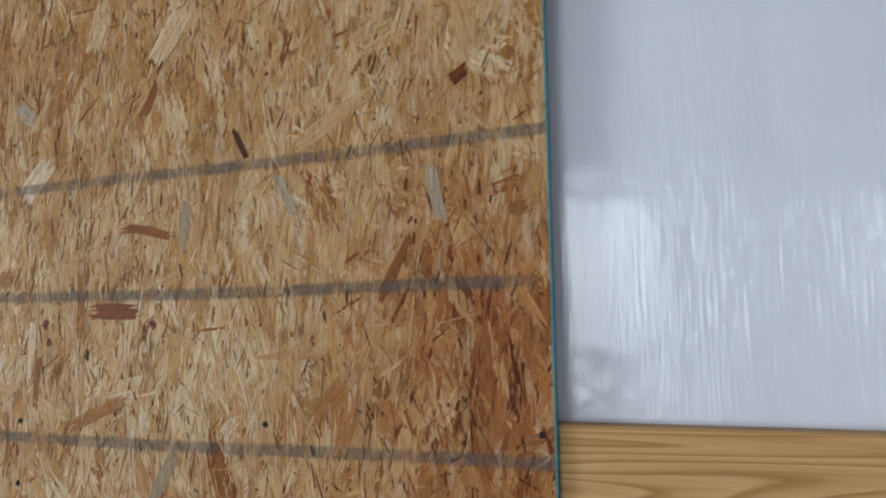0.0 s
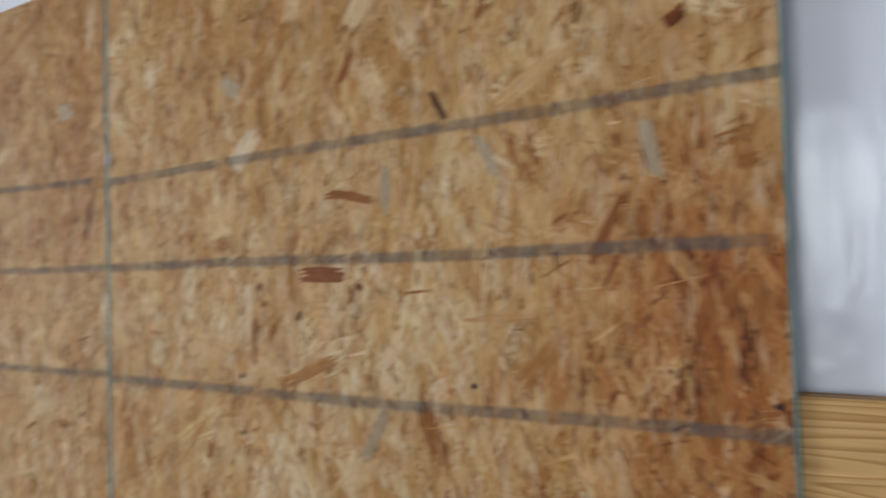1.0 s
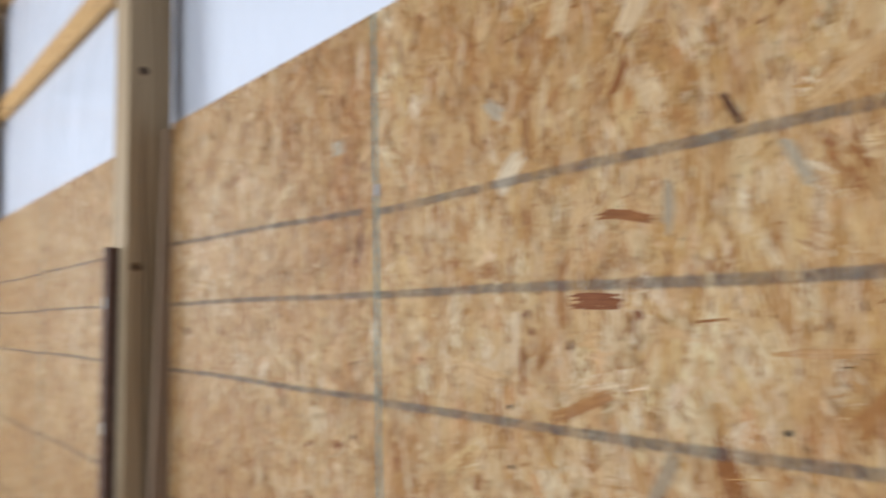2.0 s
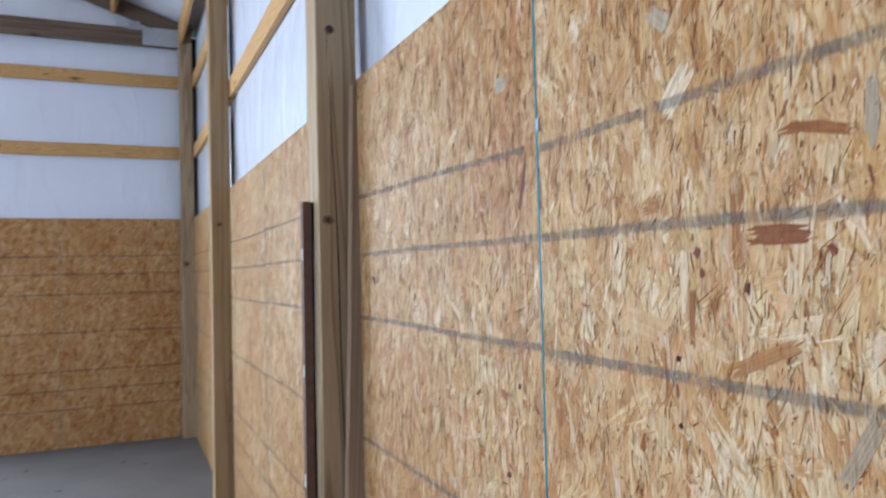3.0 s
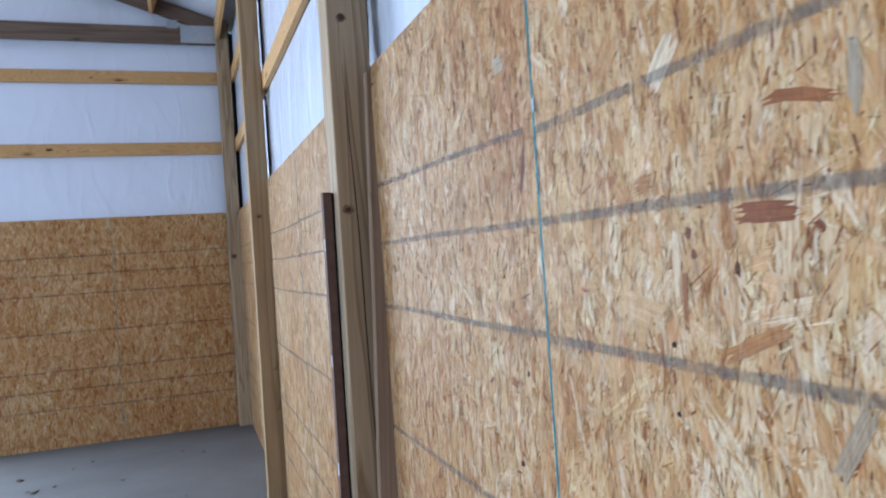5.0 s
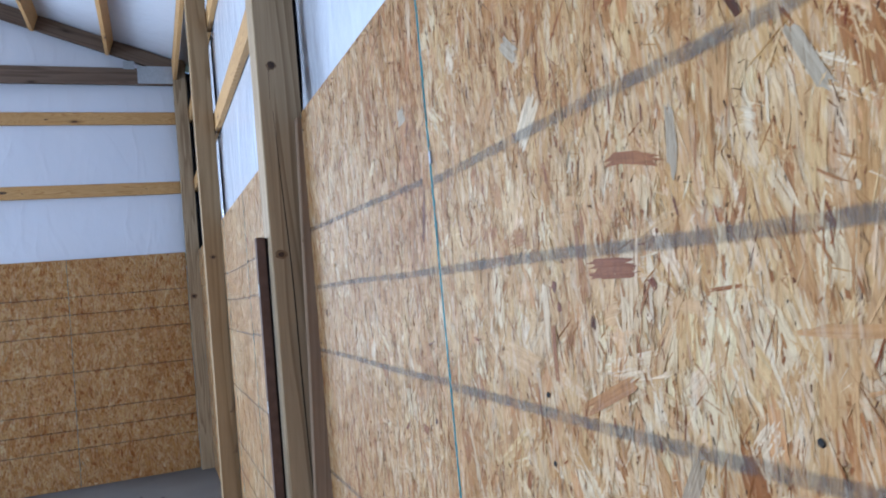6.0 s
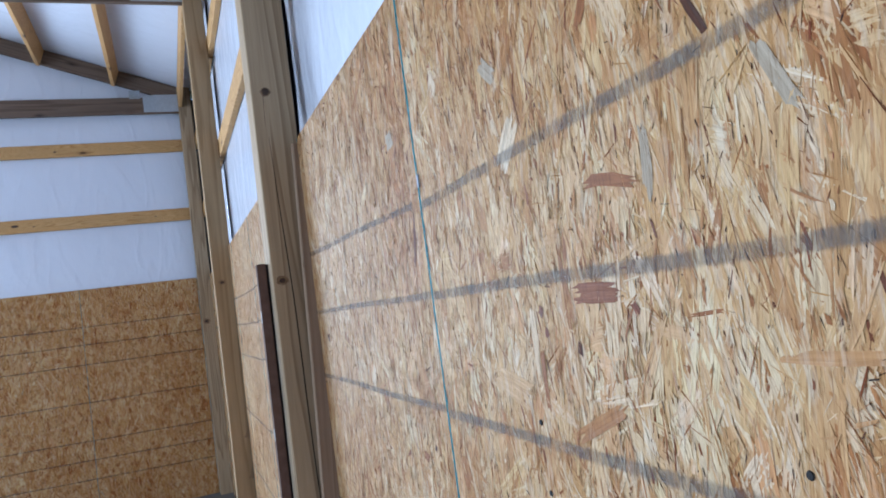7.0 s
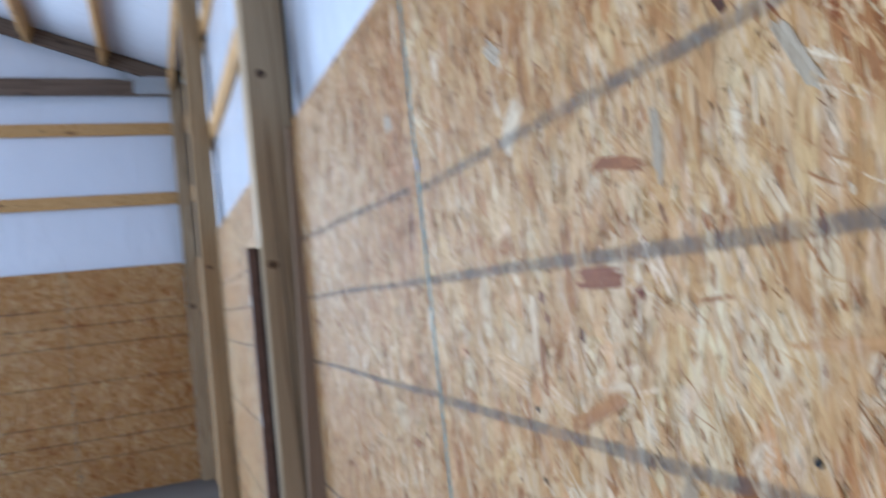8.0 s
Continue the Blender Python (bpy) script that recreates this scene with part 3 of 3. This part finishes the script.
# ---- film behind the girts: it bellies out between them ----
def film_sheet(a, c, seed, north=False):
    bm = bmesh.new()
    rng = random.Random(seed)
    levels = [0.0]
    for top in GIRT_TOPS:
        levels += [top - 0.14, top]
    levels += [EAVE - 0.02 if not north else EAVE + PITCH * WIDTH / 2]
    nu = max(24, int((c - a) / 0.06))
    us = [a + (c - a) * i / nu for i in range(nu + 1)]
    zs = []
    for lo, hi in zip(levels, levels[1:]):
        m = max(1, int((hi - lo) / 0.06))
        zs += [(lo + (hi - lo) * i / m, i / m, hi - lo > 0.2) for i in range(m)]
    zs.append((levels[-1], 0, False))
    grid = []
    for z, f, free in zs:
        row = []
        for u in us:
            if not north and free and u > c - 0.01:
                u -= 0.09 * math.sin(math.pi * f)        # scalloped end, tight at the girts
            e = min(1.0, min(u - a, c - u) / 0.35)
            belly = (0.016 * math.sin(math.pi * f) * (0.6 + 0.5 * noise.noise((u * 1.4, z, seed))) if free else 0.0) * (0.25 + 0.75 * max(e, 0))
            crease = 0.004 * noise.noise((u * 9, z * 1.5, seed + 3)) if free else 0.0
            d = FILM + 0.004 - belly - crease * math.sin(math.pi * f)
            row.append(bm.verts.new((u, NORTH + d, z) if north else (d, u, z)))
        grid.append(row)
    for r, s in zip(grid, grid[1:]):
        for i in range(nu):
            bm.faces.new((r[i], r[i + 1], s[i + 1], s[i]))
    if north:
        bmesh.ops.delete(bm, geom=[f for f in bm.faces if GATE[0] < f.calc_center_median().x < GATE[1] and f.calc_center_median().z < DOOR_H], context="FACES")
        bmesh.ops.bisect_plane(bm, geom=bm.verts[:] + bm.edges[:] + bm.faces[:], plane_co=(0, 0, EAVE + 0.03), plane_no=(PITCH, 0, 1), clear_outer=True)
        bmesh.ops.bisect_plane(bm, geom=bm.verts[:] + bm.edges[:] + bm.faces[:], plane_co=(-WIDTH, 0, EAVE + 0.03), plane_no=(-PITCH, 0, 1), clear_outer=True)
    for f in bm.faces:
        f.smooth = True
    ob = part("wall_film", bm, FILM_CREASED if north else FILM_MAT)
    s = ob.modifiers.new("thickness", "SOLIDIFY")
    s.thickness, s.offset = 0.0015, 0
    return tagged(ob, "white plastic film stretched behind the girts, creased", "plastic film", "film sheets", "structure")


for j, (a, c) in enumerate(zip(STOPS, STOPS[1:])):
    film_sheet(a + (-0.1 if j == 0 else 0.22), c + {2: 0.135, 3: 0.09, 4: -0.05}.get(j, 0.1), 3 + j)
film_sheet(-WIDTH - 0.05, 0.0, 12, True)

# ---- roof frame ----
STEEP = math.atan(PITCH)


def truss(y):
    ob = thing("roof_truss", at(0, y, 0), "dark aged timber roof truss with steel plates", "truss", "roof trusses")
    flat = Matrix(((-1, 0, 0, 0), (0, 0, 1, 0), (0, 1, 0, 0), (0, 0, 0, 1)))
    run = WIDTH / 2 / math.cos(STEEP)
    part("bottom_chord", lumber(WIDTH - 0.02, 0.190, 0.038, 0.002, 0.002, 60), TRUSS, ob, m=at(-0.01, 0, 4.455, flat))
    rise = 0.168 / 2 / math.cos(STEEP)
    part("top_chord", lumber(run, 0.168, 0.038, 0.002, 0.002, 61), TRUSS, ob, m=at(0, 0, EAVE - rise) @ Matrix.Rotation(STEEP, 4, "Y") @ flat)
    back = Matrix(((1, 0, 0, 0), (0, 0, -1, 0), (0, 1, 0, 0), (0, 0, 0, 1)))
    part("top_chord", lumber(run, 0.168, 0.038, 0.002, 0.002, 62), TRUSS, ob, m=at(-WIDTH, 0, EAVE - rise) @ Matrix.Rotation(-STEEP, 4, "Y") @ back)
    for x0, x1, z0, z1 in ((-0.505, -0.10, 4.375, 4.575), (-0.645, -0.530, 4.535, 4.63)):
        bm = box(x0, -0.0212, z0, x1, -0.0196, z1)
        for i in range(int((x1 - x0) / 0.025)):
            for k in range(int((z1 - z0) / 0.03)):
                box(x0 + 0.008 + i * 0.025, -0.0226, z0 + 0.008 + k * 0.03, x0 + 0.013 + i * 0.025, -0.0212, z0 + 0.022 + k * 0.03, bm=bm)
        part("truss_plate", bm, STEEL, ob, "galvanised toothed steel plate")
    return ob


gable_truss = truss(7.44)
for y in (4.47, 1.27, -1.93, -5.10):
    copy_thing(gable_truss, at(0, y, 0))

PURLIN = thing("roof_purlin", at(0, 0, 0), "yellow pine roof purlin between the trusses", "purlin", "roof purlins")
part("plank", lumber(2.92, 0.185, 0.040, 0.002, 0.003, 70), PINE, PURLIN, m=Matrix.Rotation(STEEP, 4, "Y") @ ALONG_Y)
first = True
for y in (4.495, 1.30, -1.90, -5.06):
    for x in (-0.775, -1.505, -2.235, -2.965, -3.695):
        for px in (x, -WIDTH - x):
            z = EAVE + PITCH * min(-px, WIDTH + px) - 0.105
            if first:
                PURLIN.matrix_basis, first = at(px, y, z), False
            else:
                copy_thing(PURLIN, at(px, y, z))
for a, c in ((4.545, 7.355), (1.345, 4.395), (-1.855, 1.195), (-5.02, -2.005)):
    ob = thing("eave_header", at(-0.112, a, 4.52), "yellow pine header board along the eave", "header", "eave headers")
    part("plank", lumber(c - a, 0.235, 0.038, 0.003, 0.002, 75), PINE, ob, m=ALONG_Y)

# ---- sheets of board ----
CHIPS = []


def chip(y, z, length, wide, lean, tone):
    """A flake that stands out on the near sheet: place on the wall, size, lean from the level, tone."""
    CHIPS.append((-y, z, length, wide, lean, tone))


chip(-0.556, 1.814, 0.108, 0.023, -2, 0.215)     # rust-red flake
chip(-0.615, 1.938, 0.105, 0.011, -10, 0.29)
chip(-0.385, 2.035, 0.085, 0.036, 48, 0.91)     # pale leaf-shaped flake
chip(-0.350, 2.150, 0.060, 0.020, -40, 0.98)
chip(-0.650, 2.245, 0.110, 0.036, 55, 0.84)
chip(-0.612, 2.140, 0.066, 0.012, 62, 0.28)
chip(-0.780, 2.056, 0.060, 0.009, -62, 0.10)
chip(-0.684, 1.945, 0.080, 0.014, 86, 0.985)
chip(-0.860, 1.972, 0.080, 0.012, -64, 0.98)
chip(-1.125, 2.190, 0.100, 0.024, -78, 0.70)
chip(-1.025, 1.862, 0.100, 0.011, 62, 0.26)
chip(-1.085, 1.960, 0.090, 0.012, -80, 0.97)
chip(-1.205, 1.770, 0.070, 0.009, 88, 0.34)
chip(-1.120, 2.117, 0.032, 0.014, 35, 0.12)
chip(-1.196, 1.934, 0.024, 0.012, 10, 0.36)
chip(-0.880, 1.748, 0.120, 0.009, 1, 0.56)
chip(-0.525, 1.658, 0.125, 0.016, 22, 0.40)
chip(-0.302, 1.690, 0.125, 0.036, -14, 0.74)
chip(-0.655, 1.568, 0.100, 0.018, 62, 0.98)
chip(-0.388, 1.755, 0.115, 0.014, 88, 0.89)
chip(-0.402, 1.706, 0.090, 0.007, 88, 0.30)
chip(-0.417, 1.797, 0.018, 0.008, 60, 0.12)
chip(-0.289, 1.506, 0.034, 0.009, 62, 0.27)
chip(-0.425, 1.768, 0.013, 0.006, 60, 0.12)
chip(-0.630, 1.795, 0.020, 0.006, -60, 0.14)
chip(-0.503, 1.750, 0.018, 0.006, 80, 0.05)
chip(-0.930, 1.690, 0.120, 0.022, 48, 0.46)
chip(-0.930, 2.075, 0.150, 0.022, 30, 0.70)

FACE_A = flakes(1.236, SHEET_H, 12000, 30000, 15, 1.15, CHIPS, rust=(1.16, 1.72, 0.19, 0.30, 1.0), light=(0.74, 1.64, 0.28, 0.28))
FACE_C = flakes(SHEET_W, SHEET_H, 8000, 9000, 7, 0.9)
FACE_D = flakes(SHEET_W, SHEET_H, 8000, 9000, 8, 0.9)
# gable faces: the dim wall's shade is put into darker flake tones
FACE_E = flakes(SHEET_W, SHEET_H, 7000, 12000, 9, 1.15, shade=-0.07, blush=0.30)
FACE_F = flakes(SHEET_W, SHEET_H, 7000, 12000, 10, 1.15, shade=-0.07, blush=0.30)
GAP = 0.0016
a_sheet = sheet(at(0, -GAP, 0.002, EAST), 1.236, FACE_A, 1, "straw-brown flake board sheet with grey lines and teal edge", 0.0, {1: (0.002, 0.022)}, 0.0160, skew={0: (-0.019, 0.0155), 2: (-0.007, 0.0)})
b_sheet = sheet(at(-0.0006, 1.160, 0.002, EAST), 1.160 - GAP, flakes(1.160 - GAP, SHEET_H, 15000, 24000, 6, 0.66,
                [(1.003, 1.514, 0.036, 0.012, -16, 0.24), (0.881, 1.503, 0.040, 0.005, 28, 0.2), (1.067, 1.540, 0.016, 0.008, 60, 0.1), (1.014, 1.35, 0.022, 0.008, 10, 0.09), (1.018, 2.172, 0.045, 0.030, 10, 0.97), (1.10, 1.95, 0.11, 0.010, 75, 0.14), (0.147, 1.755, 0.035, 0.010, -55, 0.08)], blush=0.44, rust=(1.05, 2.10, 0.07, 0.24, 0.40)),
                2, "straw flake board sheet beside the timber post", 0.006, {0: (0.002, 0.045)}, 0.0140, skew={0: (0.0, -0.0155), 1: (-0.004, 0.0), 2: (0.0, -0.005)})
for y, z in ((-0.828, 1.653), (-1.219, 1.653), (-0.372, 1.547), (-0.371, 1.644)):
    part("nail_hole", disc(-y, z, 0.0022, 0.0044), BLACK, a_sheet, "dark nail hole")
part("panel_clip", box(0.0, 2.045, 0.001, 0.009, 2.070, 0.0042, 0.0008), CLIP, a_sheet, "small bright metal panel clip")
for z in (1.655, 2.375, 0.86, 1.61):
    part("nail_head", disc(0.025, z, 0.0022, 0.0045), BLACK, b_sheet, "dark nail head")
side = "straw flake board sheet on the long wall"
for k, (y, w) in enumerate(((2.95, 1.22), (4.17, 1.218), (5.76, 1.22), (6.98, 1.218))):
    sheet(at(0.0, y, 0.002, EAST), w, FACE_C if k % 2 else FACE_D, 3 + k, side, 0.004 * (-1) ** k, line_w=0.013)
for y, w in ((1.7285, 0.387), (4.398, 0.226), (7.36, 0.378)):
    sheet(at(0.0, y, 0.002, EAST), w, flakes(w, SHEET_H, 2600, 2600, int(y * 10)), int(y * 10), side, line_w=0.013)
end = "tan flake board sheet on the gable wall"
# lines get 1.5 times the cover, darkened to go with the shaded gable
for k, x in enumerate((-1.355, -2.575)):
    sheet(at(x, NORTH, 0.002, NORTHERN), SHEET_W - 0.002, FACE_F if k % 2 else FACE_E, 20 + k, end, 0.005 * math.sin(k * 3), line_w=0.012, teal=0.0008, line_cover=1.5)

# same painted shade in flake tones and line cover
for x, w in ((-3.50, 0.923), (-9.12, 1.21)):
    sheet(at(x, NORTH, 0.002, NORTHERN), w, flakes(w, SHEET_H, 5000, 8000, int(-x * 10), 1.15, shade=-0.07, blush=0.30), int(-x * 10), end, line_w=0.012, teal=0.0008, line_cover=1.5)

# ---- loose things on the floor ----
sill = thing("sill_board", at(-0.068, 1.36, 0.0195), "grey-brown treated sill board on the floor along the wall", "board")
part("board", lumber(3.02, 0.105, 0.038, 0.003, 0.002, 81), DRAB, sill, m=Matrix(((0, 1, 0, 0), (1, 0, 0, 0), (0, 0, -1, 0), (0, 0, 0, 1))))
plank = thing("loose_plank", at(-0.255, 2.3, 0.0195) @ Matrix.Rotation(radians(-1.5), 4, "Z"), "drab weathered plank lying on the concrete", "plank")
part("board", lumber(2.15, 0.215, 0.038, 0.003, 0.004, 82), DRAB, plank, m=Matrix(((0, 1, 0, 0), (1, 0, 0, 0), (0, 0, -1, 0), (0, 0, 0, 1))))
# Added strips stand in for the gap line and bluish sheen by the boards.
for x0, x1, lean in ((-0.142, -0.128, 0.0), (-0.392, -0.372, -1.5)):
    ob = part("plastic_strip", box(x0, 2.35, 0.001, x1, 4.42, 0.030, 0.002), STRIP_BLUE)
    tagged(ob, "added narrow blue strip for the gap and sheen beside the boards on the floor", "plastic strip", "plastic strips")

rng = random.Random(9)
for x, y, size in ((-1.94, 5.82, 0.075), (-2.0, 5.86, 0.04), (-2.14, 6.32, 0.07), (-1.58, 6.65, 0.035), (-0.56, 6.38, 0.03), (-1.25, 5.77, 0.03), (-0.75, 6.55, 0.02), (-1.72, 6.45, 0.02), (-0.72, 5.0, 0.018), (-1.8, 5.9, 0.03)):
    bm = bmesh.new()
    n = 9
    ring = [bm.verts.new((size * rng.uniform(0.5, 1) * math.cos(k * 6.283 / n), 0.55 * size * rng.uniform(0.5, 1) * math.sin(k * 6.283 / n), 0.002 + rng.uniform(0, 0.008))) for k in range(n)]
    top = bm.verts.new((0, 0, 0.012))
    for k in range(n):
        bm.faces.new((ring[k], ring[(k + 1) % n], top))
    bm.faces.new(ring[::-1])
    tagged(part("leaf_scrap", bm, LITTER, m=at(x, y, 0.001) @ Matrix.Rotation(rng.uniform(0, 6), 4, "Z")), "dark dry leaf scrap on the concrete floor", "leaf scrap", "scraps on the floor")
